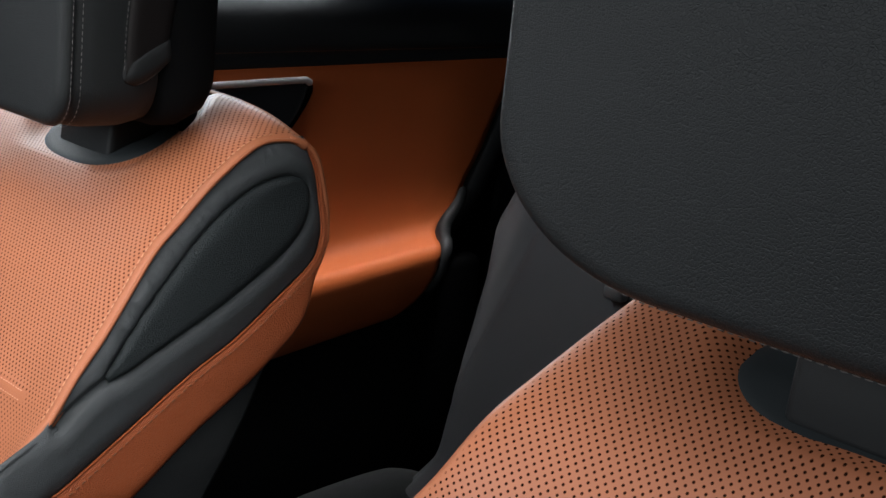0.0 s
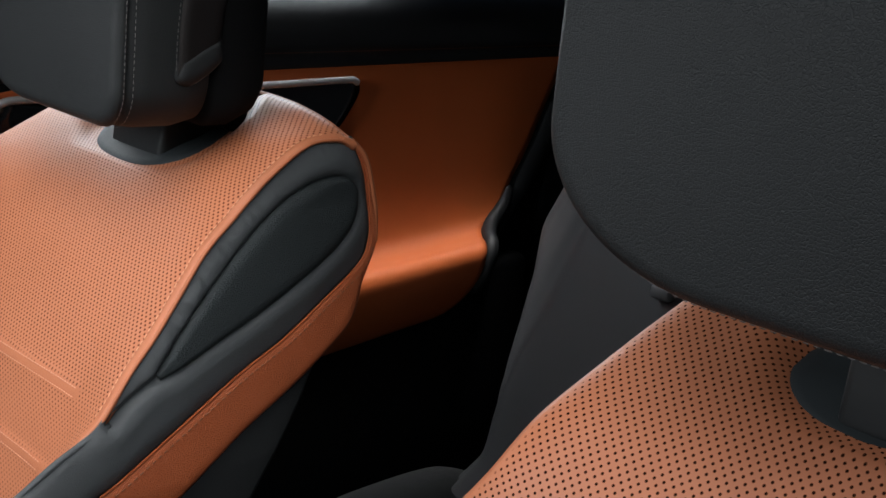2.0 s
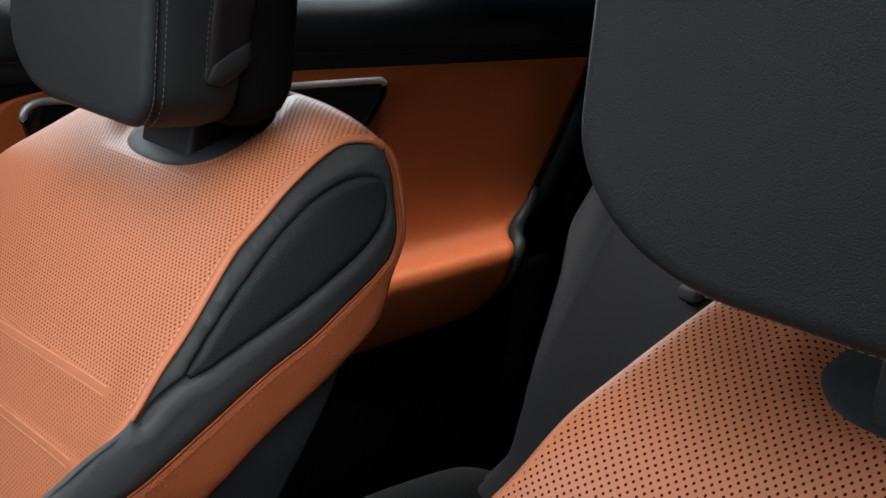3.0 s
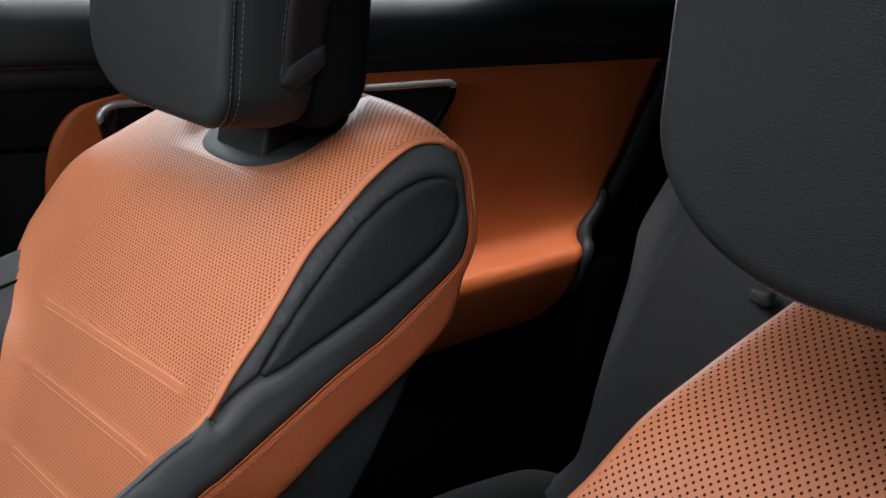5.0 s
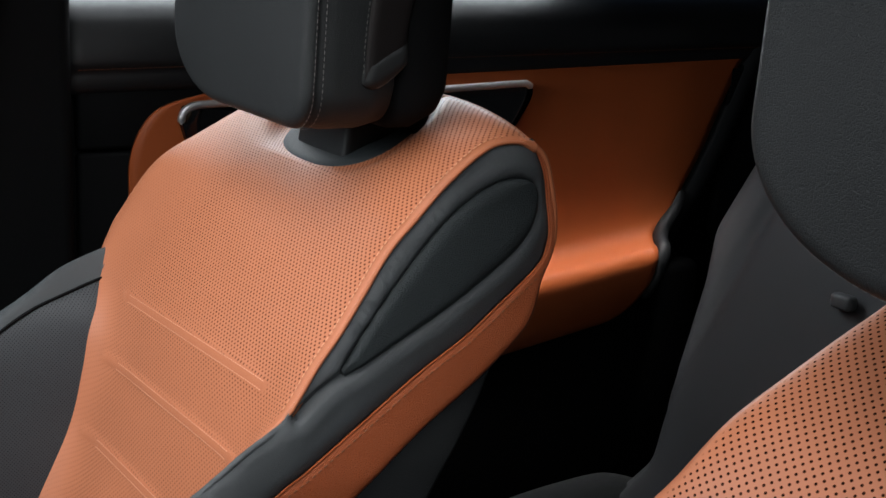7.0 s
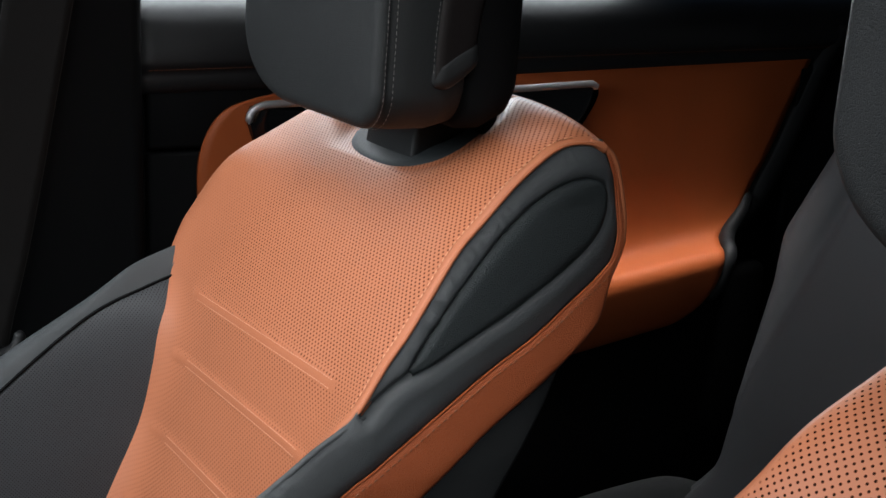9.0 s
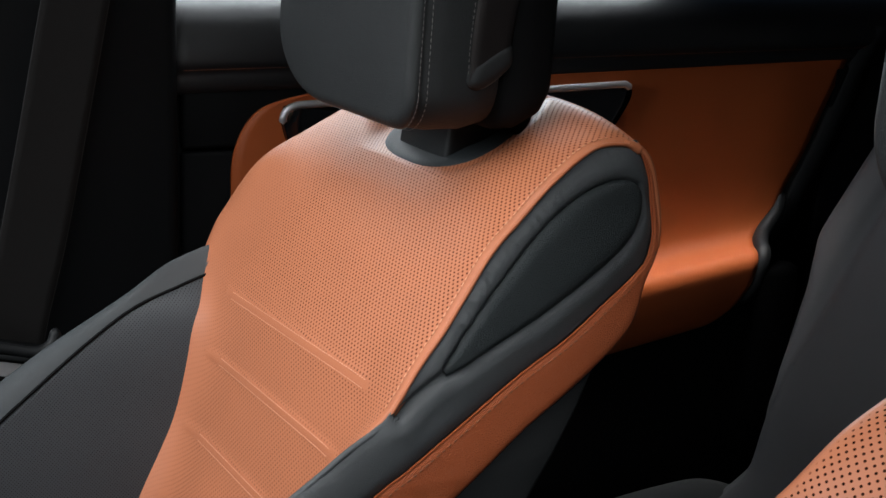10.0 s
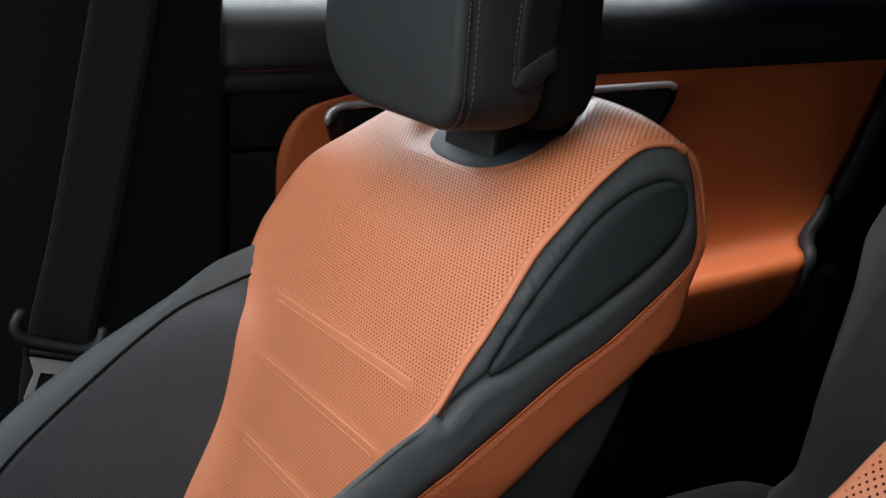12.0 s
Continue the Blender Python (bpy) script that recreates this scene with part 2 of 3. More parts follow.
DROP = [(.574, 1.004), (.557, 1.009), (.533, 1.004), (.506, .990), (.479, .970), (.452, .945), (.425, .918), (.392, .879),
        (.434, .896), (.486, .918), (.542, .948), (.574, .975), (.579, .990)]


def half(z):
    return np.interp(z, HALF_Z, HALF)


def flank(points, count, sign, lift=0.0):
    """A line on the backrest's flank, from (x, z)."""
    p = even(points, count)
    return np.stack([p[:, 0], sign * (half(p[:, 1]) + lift), p[:, 1]], 1)


def away(p, line):
    """Distance in x, z from points to a line, and nothing else."""
    d = np.full(p.shape[:-1], 9.0)
    for q in line:
        d = np.minimum(d, np.hypot(p[..., 0] - q[0], p[..., 2] - q[1]))
    return d


def band(name, fore, aft, sign, mat, puff, across=24, along=170, groove=None, wrinkles=0.0, power=3.0, base=-.002):
    """A padded panel of the flank between two lines."""
    a, b = even(fore, along), even(aft, along)
    t = np.linspace(0, 1, across)
    g = a[:, None] * (1 - t[None, :, None]) + b[:, None] * t[None, :, None]
    wide = np.linalg.norm(a - b, axis=1)[:, None]
    rise = puff * np.minimum(1, wide / (0.05 if power < 5 else 0.008)) * (1 - np.abs(2 * t - 1) ** power)[None] + base
    p = np.stack([g[..., 0], 0 * g[..., 0], g[..., 1]], -1)
    if groove is not None:
        rise = rise - 0.0052 * bell(away(p, groove), 0.0034) + 0.001 * bell(away(p, groove) - 0.012, 0.006)
    if wrinkles:
        for i in range(along):
            for j in range(across):
                x, z = g[i, j]
                # short creases drawn in from the seam
                along_seam, across_seam = .8 * x + .6 * z, .6 * x - .8 * z
                n = 1 - 2 * abs(noise.noise(Vector((along_seam * 110, across_seam * 26, sign * 3.0))))
                patch = max(0.0, .5 + 1.6 * noise.noise(Vector((x * 18, z * 18, 5.0))))
                edge = math.exp(-((t[j] - 0.10) / 0.10) ** 2) + math.exp(-(((x - .573) / .012) ** 2 + ((z - 1.012) / .012) ** 2))
                rise[i, j] += wrinkles * n * edge * patch
    y = sign * (half(g[..., 1]) + rise)
    pts = np.stack([g[..., 0], y, g[..., 1]], -1)
    v, f = sheet(pts)
    if sign > 0:
        f = [q[::-1] for q in f]
    return mesh_of(name, v, f, mat, uv=[(q[0], q[2]) for q in v])


def insert(name, sign):
    """The drop-shaped pad let into the wing."""
    upper = [(.392, .879), (.425, .918), (.452, .945), (.479, .970), (.506, .990), (.533, 1.004), (.557, 1.009), (.572, 1.005)]
    lower = [(.392, .879), (.434, .896), (.486, .918), (.542, .948), (.566, .966), (.576, .982), (.577, .996), (.572, 1.005)]
    return band(name, upper, lower, sign, pebble_leather, .0044, across=44, along=120, power=9.0, base=-.0012)


RIDGES = [.848, .788, .713, .645, .585]


def front_points(ns=330, nq=150, bars=True, pocket=True, swell=1.0):
    seam, spine = smooth(SEAM, ns), smooth(SPINE, ns)
    q = np.linspace(-1, 1, nq)
    p2 = np.interp(spine[:, 1], [.84, .90], [10.0, 2.8])[:, None]
    w2, w4 = np.abs(q)[None] ** p2, np.abs(q)[None] ** np.maximum(3.6, p2 * .8)
    y = seam[:, 0, None] * q[None]
    x = spine[:, 0, None] + (seam[:, 1] - spine[:, 0])[:, None] * w2
    z = spine[:, 1, None] + (seam[:, 2] - spine[:, 1])[:, None] * w4
    # low pressed bars across the middle
    for k in RIDGES if bars else ():
        inside = 1 / (1 + np.exp((np.abs(y + .004) - .153) / .0025))
        d = z - k + .045 * y
        x = x - inside * .0013 / (1 + np.exp(-(d + .0037) / .0011)) / (1 + np.exp((d - .0037) / .0009))
    # soft dish round the post, fuller outer shoulder
    x = x - .018 * np.clip(y / .17, 0, 1.3) ** 2 * bell(z - .955, .050)
    y = y + .0085 * np.clip(y / .15, 0, 2) ** 2 * (bell(z - .98, .045) + .9 * bell(z - .90, .045) + .75 * bell(z - .893, .038))
    # the cover swells on the outer side, above and below the bolster
    y = y + swell * np.clip(y / .2, 0, 1.2) ** 2 * (.021 * bell(z - .950, .075) + .009 * bell(z - .70, .07))
    # and runs on evenly into the inner bolster
    y = y - .010 * np.clip(-y / .18, 0, 1) ** 2 * bell(z - .800, .032)
    # pocket for the collar of the post
    far = np.sqrt(((x - .508) / .055) ** 2 + (y / np.where(y > 0, .098, .080)) ** 2)
    sink = np.clip((1.40 - far) / .40, 0, 1) * pocket
    sink = sink * sink * (3 - 2 * sink)
    z = z - sink * np.maximum(0, z - (1.0095 + .43 * (x - .508)))
    pts = np.stack([x, y, z], -1)
    # padding under the cover, thinning out to the piping
    n = np.cross(np.gradient(pts, axis=0), np.gradient(pts, axis=1))
    n /= np.linalg.norm(n, axis=2)[..., None] + 1e-12
    top = np.clip((ns - 1 - np.arange(ns)) / 14, 0, 1) ** .5
    return pts + n * (.0055 * top[:, None] * (1 - np.abs(q) ** 24)[None])[..., None], spine


def front_panel(swell=1.0):
    pts, spine = front_points(swell=swell)
    v, f = sheet(pts)
    y = pts[..., 1]
    flat = front_points(bars=False, pocket=False, swell=swell)[0]
    rise = np.concatenate([np.zeros((1, y.shape[1])), np.cumsum(np.linalg.norm(np.diff(flat, axis=0), axis=2), axis=0)], 0)
    rise -= rise[[150]]
    run = np.concatenate([np.zeros((len(y), 1)), np.cumsum(np.linalg.norm(np.diff(flat, axis=1), axis=2), axis=1)], 1)
    run -= run[:, [run.shape[1] // 2]]
    uv = np.stack([run, rise], -1).reshape(-1, 2)
    me = mesh_of("front_panel", v, f, tan_perforated, uv=uv.tolist())
    # no holes on the pressed bars or in the hem along the piping
    plain = np.clip((-np.linspace(-1, 1, y.shape[1]) - .962) * 400, 0, 1)[None] + 0 * y
    plain[:, :2] = plain[:, -2:] = 1
    # the punching fades out towards the outer shoulder and the bolster
    if swell:
        thin = np.clip((np.linspace(-1, 1, y.shape[1]) - .45) / .45, 0, 1)[None] * np.clip((1.0 - pts[..., 2]) / .05, .4, 1)
        plain = np.maximum(plain, .85 * thin)
        plain = np.maximum(plain, .38 * np.clip((.87 - pts[..., 2]) / .06, 0, 1))
    for k in RIDGES:
        d = pts[..., 2] - k + .045 * y
        plain = np.maximum(plain, (np.abs(d) < .0046) * (np.abs(y + .004) < .157))
    field = me.attributes.new("plain", "FLOAT", "POINT")
    field.data.foreach_set("value", plain.reshape(-1).astype(np.float32))
    return me


def bar_line(k, shift):
    """A line across the front panel, level with one edge of a pressed bar."""
    pts, _ = front_points()
    line = []
    for j in range(pts.shape[1]):
        col = pts[:, j]
        if abs(col[120, 1] + .004) < .151:
            h = col[:, 2] + .045 * col[:, 1]
            line.append([np.interp(k + shift, h, col[:, i]) for i in range(3)])
    return np.array(line) + np.array((-.0004, 0, .0002))


def bolster(name, sign, fore, aft, mat, swell):
    """One strip of the bolster's inner face between two lines of (half width, x, z)."""
    n, m = 120, 24
    a, b = even(fore, n), even(aft, n)
    t = np.linspace(0, 1, m)
    g = a[:, None] * (1 - t[None, :, None]) + b[:, None] * t[None, :, None]
    up = swell * (1 - np.abs(2 * t - 1) ** 2.6)[None] * np.clip(np.linspace(.1, 6, n), 0, 1)[:, None]
    g[..., 1] -= up * .6
    g[..., 2] += up * .8
    pts = np.stack([g[..., 1], sign * g[..., 0], g[..., 2]], -1)
    v, f = sheet(pts)
    if sign > 0:
        f = [q[::-1] for q in f]
    return mesh_of(name, v, f, mat, uv=[(a[0], a[2]) for a in v])


SEAM_LOW = [(.205, .352, .842), (.181, .331, .815), (.172, .326, .764), (.171, .308, .705), (.169, .272, .624), (.167, .228, .500)]
PIPE_LINE = [(.207, .352, .846), (.204, .318, .834), (.203, .257, .806), (.204, .172, .740), (.205, .089, .663), (.20, .02, .57), (.20, -.01, .49)]
CREST_LOW = [(.2130, .352, .853), (.218, .313, .836), (.220, .277, .813), (.226, .178, .754), (.228, .093, .689), (.23, .02, .601), (.23, -.02, .50)]


def back_shell():
    n, m = 110, 60
    e = even(BACK_EDGE, n)
    q = np.linspace(-1, 1, m)
    y = (half(e[:, 1])[:, None] - .010) * q[None]
    x = e[:, 0, None] - .007 + (0.035 * (1 - np.abs(q) ** 2.5))[None] * np.clip(np.linspace(0, 5, n), 0, 1)[:, None]
    z = e[:, 1, None] + (0.018 * (1 - np.abs(q) ** 3.6))[None] * np.clip(1 - np.linspace(0, 8, n), 0, 1)[:, None]
    v, f = sheet(np.stack([x, y, z], -1))
    return mesh_of("back_shell", v, [a[::-1] for a in f], black_leather)


def rounded_ring(wy, z0, z1, r, count=220):
    """An oblong in (y, z), with long oval corners on one side and tighter ones on the other."""
    big, small = (1.72 * r, 1.08 * r), (.55 * r, .55 * r)
    pts = []
    for side, cz, way, (ry, rz), a0 in ((1, z1, -1, big, 0), (-1, z1, -1, small, 90), (-1, z0, 1, small, 180), (1, z0, 1, big, 270)):
        for a in np.linspace(a0, a0 + 90, 18):
            pts.append((side * (wy - ry) + ry * math.cos(radians(a)), cz + way * rz + rz * math.sin(radians(a))))
    p = np.array(pts + pts[:1])
    s = np.r_[0, np.cumsum(np.linalg.norm(np.diff(p, axis=0), axis=1))]
    k = np.linspace(0, s[-1], count + 1)[:-1]
    return np.stack([np.interp(k, s, p[:, j]) for j in (0, 1)], 1)


LEAN_HEAD = 0.03


def head_x(x, z):
    return x + (z - 1.05) * LEAN_HEAD


def ring_loft(name, stations, mat, cap_first=True, cap_last=True):
    """A closed body from (x, half width, z0, z1, corner) stations, capped with a pillowed face."""
    rows = []
    if cap_first:
        x, w, a, b, r = stations[0]
        base = rounded_ring(w, a, b, r)
        mid = base.mean(0)
        for k in (0.0, .2, .4, .6, .75, .88, .96):
            g = mid + (base - mid) * k
            bulge = 0.004 * (1 - k ** 2.6)
            rows.append(np.stack([head_x(x - bulge, g[:, 1]), g[:, 0], g[:, 1]], 1))
    for x, w, a, b, r in stations:
        g = rounded_ring(w, a, b, r)
        rows.append(np.stack([head_x(x, g[:, 1]), g[:, 0], g[:, 1]], 1))
    if cap_last:
        x, w, a, b, r = stations[-1]
        base = rounded_ring(w, a, b, r)
        mid = base.mean(0)
        for k in (.9, .6, .3, .02):
            g = mid + (base - mid) * k
            rows.append(np.stack([head_x(x + 0.008 * (1 - k ** 2), g[:, 1]), g[:, 0], g[:, 1]], 1))
    v, f = sheet(rows, closed_v=True)
    return mesh_of(name, v, [q[::-1] for q in f], mat)


def edge_stitches(pts, j):
    return stitches("edge_stitching", pts[118:300, j] + np.array((-.0013, -.0006, .0012)), edge_thread, .0036, .0018, .00058)


def build_seat(at):
    seat = thing("front_seat", "tan perforated leather bucket seat with black leather side wings", "car seat", "front seats", at=at)
    part("front_panel", front_panel(), seat, "tan perforated leather with pressed cross bars", thick=0.006)
    part("back_shell", back_shell(), seat, "black leather back of the seat")
    for sign in (-1, 1):
        up = .011 if sign > 0 else 0.0
        crest = [(x, z + max(0.0, up * min(1.0, (.853 - z) / .041)) * .8) for x, z in CREST]
        fall = 0.0 if sign > 0 else .050
        pipe_line = [(w - fall * .2, x + fall * .5, z + up * .4 * min(1, i / 2) - fall) for i, (w, x, z) in enumerate(PIPE_LINE)]
        crest_low = [(w + (.026, .012, .003)[min(i, 2)] * (sign > 0), x + (.052, .016, 0)[min(i, 2)] * (sign > 0), z + up * (2.5, 2.3, 1.6)[min(i, 2)]) for i, (w, x, z) in enumerate(CREST_LOW)]
        wing = part("side_wing", band("side_wing", crest, WING_REAR, sign, black_smooth, 0.006, across=52, along=420, groove=np.concatenate([even(DROP + DROP[:1], 260), even([(.392, .879), (.372, .868), (.352, .852)], 40)]), wrinkles=0.0018), seat, "black smooth leather side wing", thick=0.004)
        part("wing_insert", insert("wing_insert", sign), wing, "drop-shaped grained black leather insert", thick=0.003)
        strip = part("side_strip", band("side_strip", WING_REAR, STRIP_REAR, sign, tan_leather, 0.0032, power=6.0, base=-.0004), seat, "tan grained leather strip along the flank", thick=0.004)
        part("stitching", stitches("stitching", flank(WING_REAR[3:], 300, sign, 0.0036) + np.array((.003, 0, -.0036)), brown_thread, .0036, .0022, .00062), strip, "tan stitched seam")
        part("rear_flank", band("rear_flank", STRIP_REAR, BACK_EDGE, sign, black_leather, 0.002, base=-.008), seat, "black grained leather rear flank", thick=0.004)
        part("piping", rod("piping", flank(CREST[:10 if sign < 0 else 6], 160, sign, 0.0005), 0.0017, piping_leather, 8), seat, "tan leather piping")
        part("piping", tube("piping", flank(WING_REAR, 200, sign, 0.0003), 0.0011, tan_leather), seat, "tan leather piping")
        part("bolster", bolster("bolster", sign, [(w, x, z - fall * .8) for w, x, z in SEAM_LOW], pipe_line, black_perforated, .004 if sign > 0 else 0.0), seat, "black perforated leather side bolster", thick=0.004)
        part("bolster_crest", bolster("bolster_crest", sign, pipe_line, crest_low, black_smooth, .009 if sign > 0 else 0.0), seat, "smooth black leather crest of the bolster", thick=0.004)
        pipe = even(pipe_line, 140)
        part("bolster_piping", tube("bolster_piping", np.stack([pipe[:, 1] - .001, sign * pipe[:, 0], pipe[:, 2] + .001], 1), .0016, dark_plastic), seat, "black piping")
    for k in RIDGES[:4]:
        for shift in (-.0034, .0034):
            part("bar_stitching", stitches("bar_stitching", bar_line(k, shift), pale_thread, .0028, .0014, .00052), seat, "tan stitches along a pressed bar")
    pts, _ = front_points(bars=False)
    part("edge_stitching", edge_stitches(pts, 2), seat, "tan stitches along the piping")
    # top edge, where the tan cover is rolled over to the back
    q = np.linspace(-1, 1, 90)
    line = np.stack([.575 + .003 * np.abs(q) ** 4, .180 * q, 1.0565 + (1.034 - 1.0565) * np.abs(q) ** 3.6], 1)
    part("top_piping", tube("top_piping", line, 0.0030, piping_leather, 10), seat, "tan leather rolled top edge")
    for sign in (-1, 1):
        part("corner_tuck", rod("corner_tuck", [(.563, sign * .1765, 1.0385), (.572, sign * .179, 1.0365), (.581, sign * .1815, 1.0325)], .0046, piping_leather), seat, "tucked tan leather corner")
        part("corner_fold", rod("corner_fold", [(.566, sign * .1795, 1.0395), (.578, sign * .1815, 1.0345), (.587, sign * .1835, 1.025), (.5925, sign * .1855, 1.008), (.5965, sign * .1895, .980), (.5935, sign * .1950, .954)], .0029, piping_leather), seat, "folded tan leather corner")
    # cushion and base, low in the footwell
    part("cushion", box("cushion", (-.28, -.22, .36), (.30, .22, .50), .05, black_leather, segments=5), seat, "black leather seat cushion")
    part("seat_base", box("seat_base", (-.20, -.21, .30), (.28, .21, .38), .015, dark_plastic), seat, "dark plastic seat base")
    # escutcheon
    ang = np.linspace(0, 2 * math.pi, 65)[:-1]
    rows = []
    for k, h in ((.02, .003), (.60, .004), (.86, .0045), (.96, .003), (1.0, -.001), (.995, -.007), (.90, -.012)):
        reach = np.where(np.sin(ang) > 0, .092, .070)
        rows.append(np.stack([.508 + k * .047 * np.sign(np.cos(ang)) * np.abs(np.cos(ang)) ** .8, k * reach * np.sign(np.sin(ang)) * np.abs(np.sin(ang)) ** .8, 1.0135 + h + k * .021 * np.cos(ang)], 1))
    v, f = sheet(rows, closed_v=True)
    part("collar", mesh_of("collar", v, f, slate_plastic), seat, "slate plastic collar round the post")
    # head restraint
    r = .058
    head = part("headrest", ring_loft("headrest", [(0.4055, .133, 1.0510, 1.268, r - .003), (0.4075, .1365, 1.0475, 1.271, r), (0.4105, .1385, 1.0455, 1.273, r), (0.4135, .1390, 1.0450, 1.273, r), (0.4145, .1380, 1.0460, 1.272, r),
                                                         (0.4165, .1360, 1.0480, 1.270, r), (0.4185, .1380, 1.0460, 1.272, r), (0.4329, .1400, 1.0440, 1.273, r), (0.4621, .1405, 1.0440, 1.273, r), (0.4826, .138, 1.048, 1.272, r), (0.4865, .133, 1.053, 1.267, r - .003)], black_leather), seat, "black grained leather head restraint")
    part("rear_cover", ring_loft("rear_cover", [(.4900, .126, 1.048, 1.262, .04), (.4940, .1325, 1.043, 1.267, .042), (.512, .134, 1.043, 1.268, .042), (.532, .132, 1.052, 1.265, .042), (.540, .126, 1.060, 1.258, .04), (.544, .114, 1.070, 1.245, .036)], dark_plastic), head, "matt black rear half of the head restraint")
    head.location.x = -.016
    for dx in (-.0034, .0036):
        ring = rounded_ring(.1402 if dx > 0 else .1395, 1.0442, 1.273, .0582, 400)
        line = np.stack([head_x(.4165 + dx, ring[:, 1]), ring[:, 0], ring[:, 1]], 1)
        part("stitching", stitches("stitching", line, grey_thread, .0032, .0017, .0003), head, "pale grey stitched seam")
    for sign in (-1, 1):
        # hand recess in the flank, closed at its foot by a padded lip
        p = even([(0.457, 1.086), (0.458, 1.12), (0.463, 1.17), (0.471, 1.25)], 30)
        w = even([(0.488, 1.1), (0.492, 1.13), (0.499, 1.17), (0.507, 1.25)], 30)
        t = np.linspace(0, 1, 14)
        g = p[:, None] * (1 - t[None, :, None]) + w[:, None] * t[None, :, None]
        y = sign * (.1405 + .0022 * (1 - np.abs(2 * t - 1) ** 8)[None] + 0 * g[..., 0])
        v, f = sheet(np.stack([g[..., 0], y, g[..., 1]], -1))
        part("grip_recess", mesh_of("grip_recess", v, f if sign < 0 else [k[::-1] for k in f], recess_trim), head, "smooth dark grip inlay", thick=.003)
        low = even([(0.4555, 1.083), (0.466, 1.081), (0.479, 1.088), (0.492, 1.099)], 30)
        top = even([(0.4585, 1.097), (0.468, 1.105), (0.478, 1.111), (0.491, 1.116)], 30)
        g = low[:, None] * (1 - t[None, :, None]) + top[:, None] * t[None, :, None]
        y = sign * (.139 + .0046 * (1 - np.abs(2 * t - 1) ** 4)[None] * (1 - np.abs(np.linspace(-1, 1, 30)) ** 8)[:, None])
        v, f = sheet(np.stack([g[..., 0], y, g[..., 1]], -1))
        part("grip_lip", mesh_of("grip_lip", v, f if sign > 0 else [k[::-1] for k in f], black_leather), head, "padded leather lip", thick=.003)
        line = np.stack([low[:, 0] + .001, np.full(30, sign * .1425), low[:, 1] - .001], 1)
        part("stitching", stitches("stitching", line, grey_thread, .0030, .0017, .0003), head)
        line = np.stack([p[:, 0] - .002, np.full(30, sign * .1412), p[:, 1]], 1)
        part("stitching", stitches("stitching", line, grey_thread, .0030, .0017, .0003), head)
    post = part("post", box("post", (-.028, -.040, -.05), (.030, .054, .035), .006, dark_slate, pose(0, 0, 0, 0, 8, 0)), seat, "wide dark plastic head restraint post")
    post.location = (.512, 0, 1.045)
    # solid black block added for the shade in the hollow behind the post
    dark_fill = part("post_shroud", box("post_shroud", (-.026, -.066, -.05), (.022, .050, -.003), .008, dark_plastic, pose(0, 0, 0, 0, 8, 0)), seat, "black block standing for the dark hollow behind the post")
    dark_fill.location = (.560, 0, 1.045)
    return seat


far_seat = build_seat((0, .965, 0))
near_seat = copy_thing(far_seat, Matrix.Translation((.010, .203, 0)))
for piece in near_seat.children:
    # without the swell and fading holes, its head restraint drawn up a notch
    if piece.name.startswith("front_panel"):
        piece.data = front_panel(swell=0.0)
    if piece.name.startswith("headrest"):
        piece.location = (-.028, .045, .018)
    elif piece.name.startswith("collar"):
        piece.scale.x = .72
        piece.location = (.508 * .28 - .013, .021, -.003)
    elif piece.name.startswith(("post", "post_shroud")):
        piece.location.x -= .008
        piece.location.y += .018
        piece.location.z -= .003


# ---------------------------------------------------------------- far rear door
def extruded(name, profile, x0, x1, mat, nx=60, thick=0.004, tilt=0.0, n=60):
    """A panel with one section (y, z), drawn out from x0(s) to x1(s)."""
    p = even(profile, n)
    s = np.linspace(0, 1, n)
    a = np.array([x0(k) for k in s])
    b = np.array([x1(k) for k in s])
    u = np.linspace(0, 1, nx)
    x = a[:, None] + (b - a)[:, None] * u[None]
    y = np.broadcast_to(p[:, 0, None], x.shape)
    z = p[:, 1, None] + tilt * (x - 1.25)
    v, f = sheet(np.stack([x, y, z], -1))
    return mesh_of(name, v, f, mat)


door = thing("door_1", "tan and black leather rear door lining with armrest", "car door", kind="structure", at=(0, 0, 0))
# section y, z with the panel's two ends in x
section = [(1.4265, 1.020, .62, 1.478), (1.4265, 1.005, .520, 1.471), (1.4265, .985, .480, 1.461), (1.4265, .94, .458, 1.439), (1.4265, .88, .456, 1.411), (1.425, .82, .458, 1.376), (1.416, .774, .48, 1.345), (1.400, .751, .5, 1.300), (1.372, .742, .5, 1.276),
           (1.352, .739, .5, 1.266), (1.3445, .733, .5, 1.260), (1.343, .722, .5, 1.256), (1.346, .695, .5, 1.248), (1.357, .665, .5, 1.23), (1.375, .640, .5, 1.20), (1.395, .630, .5, 1.16)]
sec = even(section, 90)
u = np.linspace(0, 1, 70)
x = sec[:, 2, None] + (sec[:, 3] - sec[:, 2])[:, None] * u[None]
slope = np.interp(sec[:, 1], [.66, .76, .85], [.13, .10, .03])
v, f = sheet(np.stack([x, np.broadcast_to(sec[:, 0, None], x.shape), sec[:, 1, None] + slope[:, None] * (x - 1.25)], -1))
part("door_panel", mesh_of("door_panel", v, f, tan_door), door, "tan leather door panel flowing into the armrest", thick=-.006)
backing = box("door_backing", (.385, 1.448, .30), (1.75, 1.50, 1.015), .01, dark_plastic)
part("door_backing", backing, door, "dark plastic door body")
part("lower_panel", box("lower_panel", (.40, 1.40, .30), (1.42, 1.447, .70), .02, dark_plastic), door, "dark lower door panel")
